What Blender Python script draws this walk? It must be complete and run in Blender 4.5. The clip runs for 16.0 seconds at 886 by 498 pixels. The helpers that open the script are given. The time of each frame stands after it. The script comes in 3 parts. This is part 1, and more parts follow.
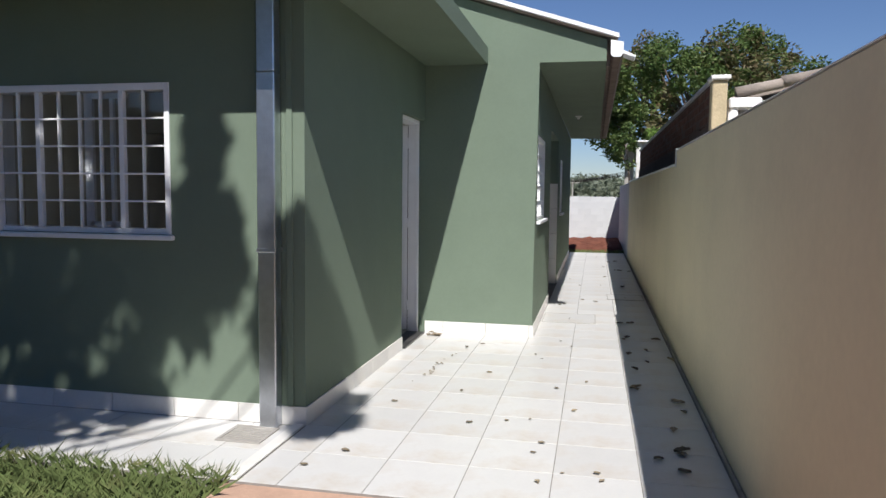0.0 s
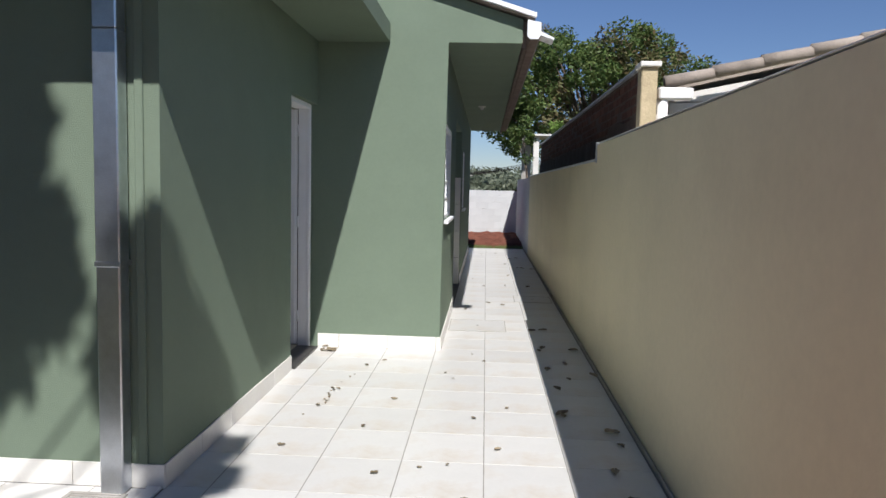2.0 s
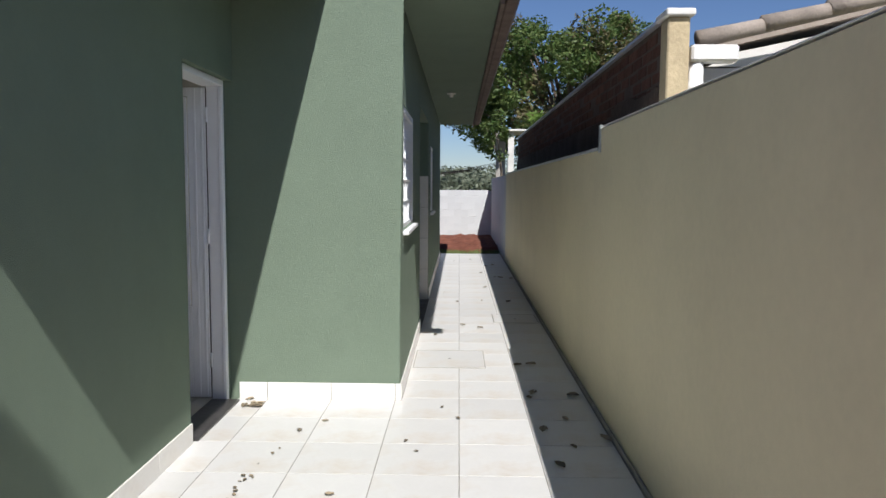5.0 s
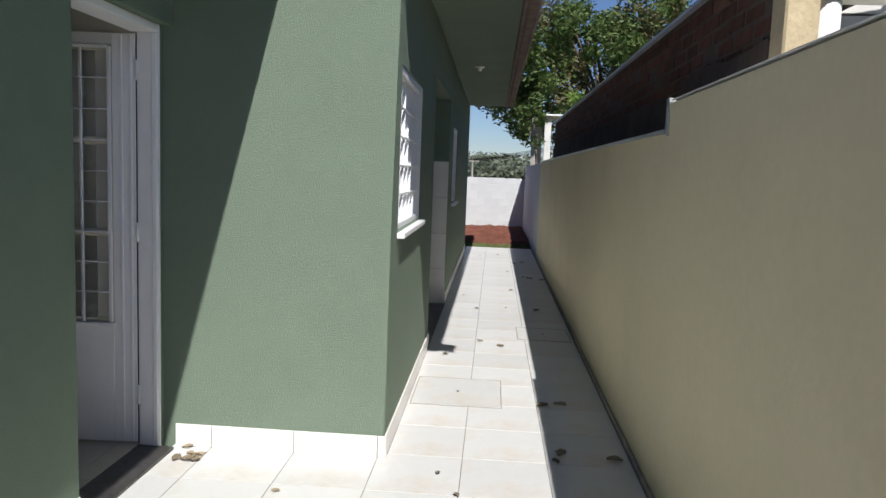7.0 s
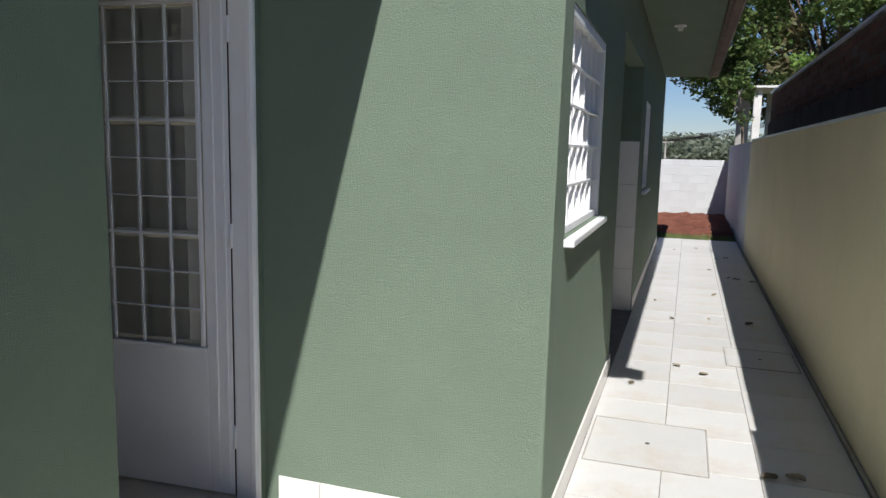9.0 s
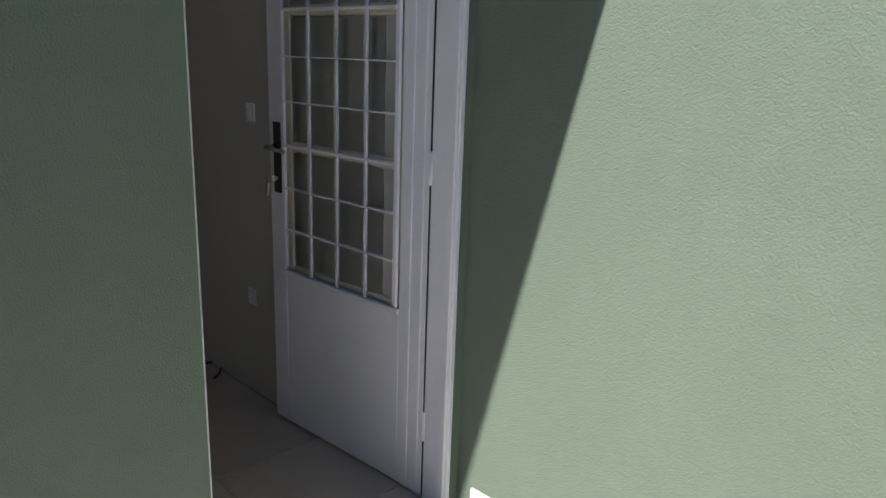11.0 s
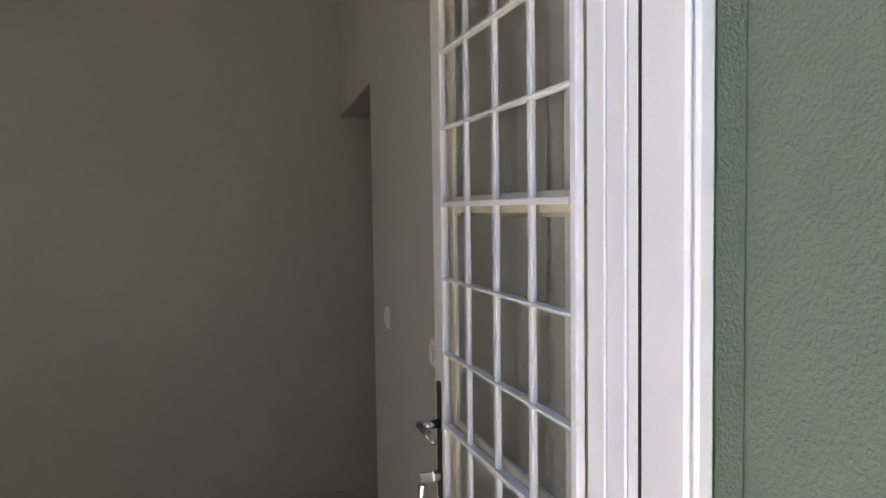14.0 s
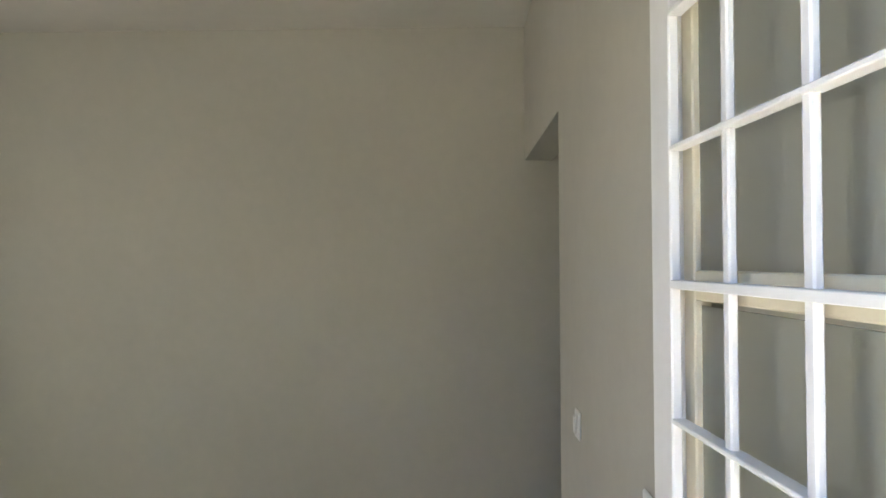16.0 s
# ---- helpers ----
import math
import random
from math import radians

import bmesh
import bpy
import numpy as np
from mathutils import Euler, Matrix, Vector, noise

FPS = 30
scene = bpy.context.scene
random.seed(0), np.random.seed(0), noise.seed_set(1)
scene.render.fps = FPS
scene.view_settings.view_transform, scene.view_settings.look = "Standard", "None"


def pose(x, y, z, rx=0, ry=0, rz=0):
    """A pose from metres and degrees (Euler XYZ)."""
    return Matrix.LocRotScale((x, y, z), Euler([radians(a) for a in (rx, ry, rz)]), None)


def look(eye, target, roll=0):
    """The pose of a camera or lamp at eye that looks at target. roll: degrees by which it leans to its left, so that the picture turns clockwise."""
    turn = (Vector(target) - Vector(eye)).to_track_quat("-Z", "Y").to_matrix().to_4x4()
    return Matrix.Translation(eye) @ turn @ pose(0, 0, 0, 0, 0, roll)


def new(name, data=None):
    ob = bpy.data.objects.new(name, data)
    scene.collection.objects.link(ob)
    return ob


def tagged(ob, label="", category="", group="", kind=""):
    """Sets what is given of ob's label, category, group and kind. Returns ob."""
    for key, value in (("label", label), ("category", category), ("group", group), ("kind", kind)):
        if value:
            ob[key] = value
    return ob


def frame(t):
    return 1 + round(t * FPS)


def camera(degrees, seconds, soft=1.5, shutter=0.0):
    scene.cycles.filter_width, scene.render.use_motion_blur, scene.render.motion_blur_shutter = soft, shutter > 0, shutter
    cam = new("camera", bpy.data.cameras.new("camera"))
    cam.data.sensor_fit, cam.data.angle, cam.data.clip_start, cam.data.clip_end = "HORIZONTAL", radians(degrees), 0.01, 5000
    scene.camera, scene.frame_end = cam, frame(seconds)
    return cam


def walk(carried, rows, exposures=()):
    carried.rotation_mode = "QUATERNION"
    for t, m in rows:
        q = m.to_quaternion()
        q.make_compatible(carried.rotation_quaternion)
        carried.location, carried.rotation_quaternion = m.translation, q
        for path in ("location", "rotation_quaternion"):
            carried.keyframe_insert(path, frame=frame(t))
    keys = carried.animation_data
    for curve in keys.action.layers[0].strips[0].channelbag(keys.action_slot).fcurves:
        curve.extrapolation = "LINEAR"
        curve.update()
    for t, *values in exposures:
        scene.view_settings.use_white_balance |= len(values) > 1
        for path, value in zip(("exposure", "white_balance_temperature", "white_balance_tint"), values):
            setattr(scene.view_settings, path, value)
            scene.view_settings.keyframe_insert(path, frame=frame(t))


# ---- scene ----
cam = camera(63.1, 16.0)
PATH = [
    (0, (1.725, -4.124, 1.456), (1.316, -2.172, 1.3), 0.6),
    (0.5, (1.708, -3.911, 1.463), (1.367, -1.947, 1.296), 0.7),
    (1, (1.675, -3.724, 1.474), (1.383, -1.753, 1.31), 1.4),
    (1.5, (1.573, -3.498, 1.487), (1.362, -1.517, 1.313), 1.8),
    (2, (1.519, -3.298, 1.492), (1.404, -1.308, 1.317), 1.3),
    (2.5, (1.511, -3.094, 1.474), (1.454, -1.103, 1.29), 0.7),
    (3, (1.504, -2.869, 1.494), (1.456, -0.876, 1.336), 0.7),
    (3.5, (1.495, -2.607, 1.487), (1.454, -0.613, 1.335), 0.9),
    (4, (1.474, -2.338, 1.506), (1.438, -0.344, 1.354), 0.7),
    (4.2, (1.483, -2.225, 1.499), (1.452, -0.231, 1.34), 0.6),
    (6.3, (1.643, -0.924, 1.486), (1.544, 1.064, 1.297), 0.7),
    (6.5, (1.658, -0.788, 1.508), (1.553, 1.198, 1.304), 1.3),
    (7, (1.649, -0.473, 1.512), (1.516, 1.511, 1.297), 2.2),
    (7.5, (1.622, -0.172, 1.526), (1.491, 1.812, 1.309), 2.0),
    (8, (1.618, 0.088, 1.509), (1.401, 2.062, 1.274), 0.7),
    (8.5, (1.636, 0.36, 1.521), (1.17, 2.288, 1.265), 0.8),
    (9, (1.578, 0.613, 1.507), (0.948, 2.491, 1.233), 1.2),
    (9.5, (1.525, 0.848, 1.485), (0.709, 2.649, 1.188), 1.4),
    (10, (1.486, 1.1, 1.462), (0.435, 2.76, 1.08), 0.9),
    (12.3, (1.189, 2.168, 1.537), (-0.474, 3.186, 1.092), 2.0),
    (12.5, (1.157, 2.241, 1.554), (-0.561, 3.187, 1.163), 1.3),
    (13, (0.992, 2.38, 1.571), (-0.814, 3.195, 1.303), 0.3),
    (13.5, (0.792, 2.517, 1.596), (-1.085, 3.185, 1.421), -0.1),
    (14, (0.585, 2.67, 1.591), (-1.349, 3.167, 1.481), -0.8),
    (14.5, (0.406, 2.772, 1.616), (-1.574, 3.046, 1.554), -0.4),
    (15, (0.262, 2.8, 1.618), (-1.736, 2.901, 1.592), 0.6),
    (15.5, (0.083, 2.788, 1.628), (-1.917, 2.803, 1.635), 0.4),
    (16, (-0.036, 2.795, 1.627), (-2.035, 2.759, 1.665), -0.3),
]
walk(cam, [(t, look(eye, target, roll)) for t, eye, target, roll in PATH],
     [(0, 0.38, 6420, 11), (9.0, 0.38, 6400, 10), (10.0, 0.3, 6500, 10), (11.0, 0.7, 6500, 14), (12.5, 1.62, 6500, 24), (13.0, 1.95, 6750, 22), (14.0, 2.52, 7250, 16), (15.0, 2.85, 7150, 11), (16.0, 3.65, 7100, 9)])

# ---- plan, in metres ----
XH = 1.135      # face of the house towards the side passage
YB = 3.155      # face of the house at the end of the porch
XR = 2.475      # face of the boundary wall
SOFFIT = 2.745
ROOM_Y, ROOM_X, CEIL = 3.10, -3.205, 2.665
HALL_X = -2.17      # near edge of the hallway opening

# ---- light ----
SUN = Vector((1.0, -3.45, 4.0)).normalized()
world = bpy.data.worlds.new("sky")
scene.world = world
world.use_nodes = True
wn = world.node_tree.nodes
wl = world.node_tree.links
sky = wn.new("ShaderNodeTexSky")
sky.sky_type = "NISHITA"
sky.sun_disc = False
sky.sun_elevation = math.asin(SUN.z)
sky.sun_rotation = math.atan2(SUN.x, SUN.y)
sky.air_density, sky.dust_density, sky.ozone_density = 1.0, 0.0, 3.0
clear = wn.new("ShaderNodeMix")          # a clear, deep blue tropical sky
clear.data_type, clear.blend_type = "RGBA", "MULTIPLY"
clear.inputs["Factor"].default_value = 1.0
clear.inputs["B"].default_value = (0.9, 1.0, 1.25, 1)
wl.new(sky.outputs[0], clear.inputs["A"])
wl.new(clear.outputs["Result"], wn["Background"].inputs[0])
wn["Background"].inputs[1].default_value = 0.05
sun = new("sun", bpy.data.lights.new("sun", "SUN"))
sun.data.energy, sun.data.angle, sun.data.color = 5.0, radians(0.55), (1.0, 0.975, 0.94)
day = new("window_daylight", bpy.data.lights.new("window_daylight", "AREA"))
day.data.shape, day.data.size, day.data.size_y, day.data.energy, day.data.color = "RECTANGLE", 1.2, 0.85, 1.15, (1.0, 1.0, 0.98)
day.matrix_world = look((-1.55, 0.20, 1.65), (-1.55, 3.0, 1.65))
sun.matrix_world = look((0, 0, 30), Vector((0, 0, 30)) - SUN)


# ---- materials ----
def mat(name, color, rough=0.7, spec=0.4, metal=0.0, var=0.12, scale=6.0, bump=0.0, bump_scale=80.0, stain=None, stain_amt=0.0,
        stain_scale=1.5, rnd=0.0):
    """A painted or mineral surface: base colour, mottling at two scales, optional stains, fine relief."""
    m = bpy.data.materials.new(name)
    m.use_nodes = True
    nt = m.node_tree
    n, l = nt.nodes, nt.links
    b = n["Principled BSDF"]
    b.inputs["Roughness"].default_value = rough
    b.inputs["Metallic"].default_value = metal
    b.inputs["Specular IOR Level"].default_value = spec
    co = n.new("ShaderNodeTexCoord")
    big = n.new("ShaderNodeTexNoise")
    big.inputs["Scale"].default_value = scale
    big.inputs["Detail"].default_value = 6
    l.new(co.outputs["Object"], big.inputs["Vector"])
    fine = n.new("ShaderNodeTexNoise")
    fine.inputs["Scale"].default_value = scale * 14
    fine.inputs["Detail"].default_value = 3
    l.new(co.outputs["Object"], fine.inputs["Vector"])
    add = n.new("ShaderNodeMath")
    add.operation = "MULTIPLY_ADD"
    l.new(fine.outputs[0], add.inputs[0])
    add.inputs[1].default_value = 0.4
    l.new(big.outputs[0], add.inputs[2])
    rng = n.new("ShaderNodeMapRange")
    rng.inputs["From Min"].default_value, rng.inputs["From Max"].default_value = 0.45, 0.95
    rng.inputs["To Min"].default_value, rng.inputs["To Max"].default_value = 1 - var, 1 + var
    l.new(add.outputs[0], rng.inputs["Value"])
    val = rng.outputs[0]
    if rnd:
        oi = n.new("ShaderNodeObjectInfo")
        r2 = n.new("ShaderNodeMapRange")
        r2.inputs["To Min"].default_value, r2.inputs["To Max"].default_value = 1 - rnd, 1 + rnd * 0.6
        l.new(oi.outputs["Random"], r2.inputs["Value"])
        mul = n.new("ShaderNodeMath")
        mul.operation = "MULTIPLY"
        l.new(val, mul.inputs[0])
        l.new(r2.outputs[0], mul.inputs[1])
        val = mul.outputs[0]
    mix = n.new("ShaderNodeMix")
    mix.data_type, mix.blend_type = "RGBA", "MULTIPLY"
    mix.inputs["Factor"].default_value = 1.0
    mix.inputs["A"].default_value = (*color, 1)
    l.new(val, mix.inputs["B"])
    out = mix.outputs["Result"]
    if stain:
        s = n.new("ShaderNodeTexNoise")
        s.inputs["Scale"].default_value = stain_scale
        s.inputs["Detail"].default_value = 8
        s.inputs["Roughness"].default_value = 0.65
        l.new(co.outputs["Object"], s.inputs["Vector"])
        sr = n.new("ShaderNodeMapRange")
        sr.inputs["From Min"].default_value, sr.inputs["From Max"].default_value = 0.5, 0.75
        sr.inputs["To Max"].default_value = stain_amt
        l.new(s.outputs[0], sr.inputs["Value"])
        mx = n.new("ShaderNodeMix")
        mx.data_type = "RGBA"
        l.new(sr.outputs[0], mx.inputs["Factor"])
        l.new(out, mx.inputs["A"])
        mx.inputs["B"].default_value = (*stain, 1)
        out = mx.outputs["Result"]
    l.new(out, b.inputs["Base Color"])
    if bump:
        t = n.new("ShaderNodeTexNoise")
        t.inputs["Scale"].default_value = bump_scale
        t.inputs["Detail"].default_value = 4
        l.new(co.outputs["Object"], t.inputs["Vector"])
        bp = n.new("ShaderNodeBump")
        bp.inputs["Strength"].default_value = bump
        bp.inputs["Distance"].default_value = 0.01
        l.new(t.outputs[0], bp.inputs["Height"])
        l.new(bp.outputs[0], b.inputs["Normal"])
    return m


GREEN = mat("green_textured_paint", (0.152, 0.196, 0.145), 0.82, 0.25, var=0.05, scale=2.2, bump=0.42, bump_scale=210, stain=(0.11, 0.138, 0.105), stain_amt=0.25, stain_scale=2.3)
TAN = mat("tan_wall_paint", (0.72, 0.645, 0.455), 0.85, 0.2, var=0.06, scale=1.8, bump=0.10, bump_scale=60, stain=(0.58, 0.51, 0.35), stain_amt=0.3, stain_scale=0.9)
TILE = mat("white_floor_tile", (0.61, 0.60, 0.58), 0.33, 0.5, var=0.05, scale=3.0, rnd=0.07, stain=(0.47, 0.39, 0.30), stain_amt=0.7, stain_scale=2.2)
GROUT = mat("grey_grout", (0.24, 0.22, 0.20), 0.9, 0.2, var=0.25, scale=9)
SKIRT = mat("white_skirting_tile", (0.72, 0.70, 0.66), 0.35, 0.5, var=0.05, scale=4, rnd=0.05, stain=(0.45, 0.38, 0.3), stain_amt=0.25, stain_scale=5)
WHITE = mat("white_enamel", (0.78, 0.78, 0.79), 0.38, 0.45, var=0.03, scale=7, bump=0.02, bump_scale=140)
CREAM = mat("cream_primer", (0.62, 0.57, 0.45), 0.5, 0.4, var=0.06, scale=9)
ROOM = mat("greige_room_paint", (0.47, 0.455, 0.405), 0.85, 0.2, var=0.05, scale=1.4, bump=0.08, bump_scale=70)
CEILING = mat("ceiling_paint", (0.62, 0.60, 0.56), 0.9, 0.2, var=0.04, scale=1.4, bump=0.08, bump_scale=70)
ROOMTILE = mat("beige_floor_tile", (0.46, 0.41, 0.34), 0.35, 0.5, var=0.07, scale=2.5, rnd=0.06, stain=(0.25, 0.2, 0.15), stain_amt=0.4, stain_scale=3)
STEEL = mat("galvanised_steel", (0.66, 0.69, 0.74), 0.34, 0.5, metal=1.0, var=0.14, scale=11)
FLASH = mat("zinc_flashing", (0.62, 0.63, 0.64), 0.4, 0.5, metal=0.7, var=0.15, scale=5)
ZINC = mat("white_gutter_metal", (0.76, 0.76, 0.77), 0.4, 0.5, var=0.05, scale=5)
CHROME = mat("worn_chrome", (0.6, 0.6, 0.62), 0.25, 0.5, metal=1.0, var=0.1, scale=30)
DARK = mat("dark_lock_plate", (0.06, 0.055, 0.05), 0.4, 0.5, metal=0.6, var=0.2, scale=20)
GRANITE = mat("dark_granite", (0.05, 0.047, 0.045), 0.35, 0.5, var=0.5, scale=40)
CONC = mat("grey_concrete", (0.36, 0.34, 0.31), 0.9, 0.2, var=0.18, scale=4, bump=0.4, bump_scale=50, stain=(0.16, 0.14, 0.12), stain_amt=0.5)
REDCONC = mat("red_stained_concrete", (0.46, 0.30, 0.22), 0.92, 0.2, var=0.16, scale=3, bump=0.3, bump_scale=60, stain=(0.36, 0.19, 0.12), stain_amt=0.6)
BLOCK = mat("whitewashed_block", (0.52, 0.53, 0.53), 0.9, 0.2, var=0.07, scale=3, bump=0.3, bump_scale=40, rnd=0.05, stain=(0.45, 0.44, 0.4), stain_amt=0.3)
BRICK = mat("sooty_clay_brick", (0.135, 0.064, 0.044), 0.93, 0.15, var=0.3, scale=8, bump=0.6, bump_scale=45, rnd=0.35, stain=(0.05, 0.035, 0.03), stain_amt=0.7, stain_scale=2.4)
COAT = mat("stained_cement_coat", (0.105, 0.075, 0.058), 0.95, 0.15, var=0.3, scale=3.5, bump=0.8, bump_scale=30, stain=(0.045, 0.032, 0.026), stain_amt=0.7, stain_scale=2.2)
MORTAR = mat("dark_mortar", (0.115, 0.085, 0.068), 0.95, 0.15, var=0.25, scale=7, bump=0.6, bump_scale=50, stain=(0.05, 0.04, 0.035), stain_amt=0.6, stain_scale=2)
OCHRE = mat("ochre_render", (0.48, 0.39, 0.25), 0.92, 0.15, var=0.15, scale=7, bump=0.5, bump_scale=40, stain=(0.3, 0.24, 0.16), stain_amt=0.5, stain_scale=5)
PVC = mat("white_pvc", (0.72, 0.70, 0.68), 0.35, 0.45, var=0.05, scale=8)
CLAY = mat("weathered_roof_tile", (0.33, 0.28, 0.24), 0.92, 0.15, var=0.25, scale=6, bump=0.4, bump_scale=40, rnd=0.2, stain=(0.18, 0.15, 0.13), stain_amt=0.6, stain_scale=3)
PALEWALL = mat("pale_neighbour_wall", (0.62, 0.60, 0.57), 0.9, 0.2, var=0.08, scale=2.5, bump=0.2, bump_scale=50, stain=(0.35, 0.32, 0.28), stain_amt=0.4)
KERB = mat("damp_cement", (0.40, 0.36, 0.29), 0.92, 0.2, var=0.3, scale=5, bump=0.4, bump_scale=40, stain=(0.10, 0.09, 0.07), stain_amt=0.7, stain_scale=2.5)
SOIL = mat("red_soil", (0.145, 0.058, 0.04), 0.97, 0.1, var=0.35, scale=2.5, bump=1.0, bump_scale=9)
GROUND = mat("dry_grass_ground", (0.10, 0.10, 0.045), 0.97, 0.1, var=0.3, scale=0.6, bump=0.6, bump_scale=12, stain=(0.17, 0.10, 0.06), stain_amt=0.6, stain_scale=0.5)
BLADE = mat("grass_blade", (0.11, 0.145, 0.05), 0.7, 0.25, var=0.35, scale=5, stain=(0.30, 0.24, 0.12), stain_amt=0.5, stain_scale=4)
BARK = mat("tree_bark", (0.11, 0.085, 0.065), 0.95, 0.15, var=0.3, scale=6, bump=0.8, bump_scale=25)
LITTER = mat("dry_leaf", (0.27, 0.22, 0.15), 0.85, 0.2, var=0.3, scale=25, rnd=0.5)
# near-black; on the front door it stands in for the hinge gap's shade
VOID = mat("dark_timber_and_gap_shade", (0.035, 0.03, 0.027), 0.9, 0.2, var=0.3, scale=6)
FASCIA = mat("brown_fascia_board", (0.16, 0.12, 0.10), 0.85, 0.2, var=0.25, scale=6, bump=0.3, bump_scale=40)
SWITCH = mat("white_switch_plastic", (0.75, 0.75, 0.73), 0.4, 0.45, var=0.02, scale=9)
HILL = mat("hill_woods", (0.055, 0.075, 0.035), 0.95, 0.1, var=0.4, scale=0.05, bump=0.8, bump_scale=1.0)


def leaf_mat(name, color, color2):
    """Foliage with a different tone for each leaf."""
    m = bpy.data.materials.new(name)
    m.use_nodes = True
    n, l = m.node_tree.nodes, m.node_tree.links
    b = n["Principled BSDF"]
    g = n.new("ShaderNodeNewGeometry")
    mx = n.new("ShaderNodeMix")
    mx.data_type = "RGBA"
    mx.inputs["A"].default_value, mx.inputs["B"].default_value = (*color, 1), (*color2, 1)
    l.new(g.outputs["Random Per Island"], mx.inputs["Factor"])
    l.new(mx.outputs["Result"], b.inputs["Base Color"])
    b.inputs["Roughness"].default_value = 0.55
    b.inputs["Specular IOR Level"].default_value = 0.3
    tr = n.new("ShaderNodeBsdfTranslucent")
    l.new(mx.outputs["Result"], tr.inputs["Color"])
    ms = n.new("ShaderNodeMixShader")
    ms.inputs[0].default_value = 0.3
    l.new(b.outputs[0], ms.inputs[1])
    l.new(tr.outputs[0], ms.inputs[2])
    l.new(ms.outputs[0], n["Material Output"].inputs[0])
    return m


LEAF = leaf_mat("tree_leaf", (0.05, 0.10, 0.024), (0.14, 0.18, 0.055))
LEAF_DRY = leaf_mat("seed_pod_leaf", (0.14, 0.10, 0.05), (0.11, 0.13, 0.05))
# greens paled and greyed: the distance haze is put into the leaf colour
FAR_LEAF = leaf_mat("hazed_far_foliage", (0.10, 0.125, 0.085), (0.18, 0.20, 0.14))
SHRUB = leaf_mat("bright_shrub_leaf", (0.12, 0.20, 0.04), (0.17, 0.26, 0.06))


def glass_mat(name, tint, rough):
    m = bpy.data.materials.new(name)
    m.use_nodes = True
    b = m.node_tree.nodes["Principled BSDF"]
    b.inputs["Base Color"].default_value = (*tint, 1)
    b.inputs["Roughness"].default_value = rough
    b.inputs["Transmission Weight"].default_value = 1.0
    b.inputs["IOR"].default_value = 1.45
    return m


GLASS = glass_mat("window_glass", (0.9, 0.92, 0.92), 0.02)
DOORGLASS = glass_mat("door_glass", (0.74, 0.76, 0.74), 0.3)


# ---- mesh helpers ----
def box(bm, x0, y0, z0, x1, y1, z1):
    v = [bm.verts.new((x, y, z)) for x in (x0, x1) for y in (y0, y1) for z in (z0, z1)]
    for f in ((0, 1, 3, 2), (4, 6, 7, 5), (0, 4, 5, 1), (2, 3, 7, 6), (0, 2, 6, 4), (1, 5, 7, 3)):
        bm.faces.new([v[i] for i in f])
    return v


def prism(bm, pts, axis, a, b):
    """Extrudes a polygon of the plane across the axis from a to b."""
    def at(p, d):
        q = list(p)
        q.insert(axis, d)
        return q
    lo = [bm.verts.new(at(p, a)) for p in pts]
    hi = [bm.verts.new(at(p, b)) for p in pts]
    bm.faces.new(lo), bm.faces.new(hi)
    for i in range(len(pts)):
        j = (i + 1) % len(pts)
        bm.faces.new((lo[i], lo[j], hi[j], hi[i]))


def tube(bm, p, q, r0, r1=None, n=10):
    """A tapered round bar from p to q."""
    p, q = Vector(p), Vector(q)
    r1 = r0 if r1 is None else r1
    turn = (q - p).to_track_quat("Z", "Y").to_matrix()
    ring = lambda c, r: [bm.verts.new(c + turn @ Vector((r * math.cos(2 * math.pi * i / n), r * math.sin(2 * math.pi * i / n), 0))) for i in range(n)]
    a, b = ring(p, r0), ring(q, r1)
    bm.faces.new(a), bm.faces.new(b)
    for i in range(n):
        bm.faces.new((a[i], a[(i + 1) % n], b[(i + 1) % n], b[i]))


def mesh(name, bm, material, bevel=0.0, smooth=False):
    if bevel:
        bmesh.ops.bevel(bm, geom=bm.edges[:], offset=bevel, segments=1, affect="EDGES", profile=0.6)
    bmesh.ops.recalc_face_normals(bm, faces=bm.faces[:])
    me = bpy.data.meshes.new(name)
    bm.to_mesh(me)
    bm.free()
    me.materials.append(material)
    if smooth:
        for f in me.polygons:
            f.use_smooth = True
    return me


def part(name, bm, material, parent=None, label="", bevel=0.0, smooth=False):
    ob = new(name, mesh(name, bm, material, bevel, smooth))
    ob.parent = parent
    return tagged(ob, label)


def boxes(name, material, parent, *dims, label="", bevel=0.0):
    bm = bmesh.new()
    for d in dims:
        box(bm, *d)
    return part(name, bm, material, parent, label, bevel)


def thing(name, label, category, m=None, group="", kind=""):
    ob = new(name)
    if m is not None:
        ob.matrix_world = m
    return tagged(ob, label, category, group, kind)


def structure(name, material, *dims, label="", category="wall", bevel=0.0):
    ob = boxes(name, material, None, *dims, label=label, bevel=bevel)
    return tagged(ob, label, category, kind="structure")


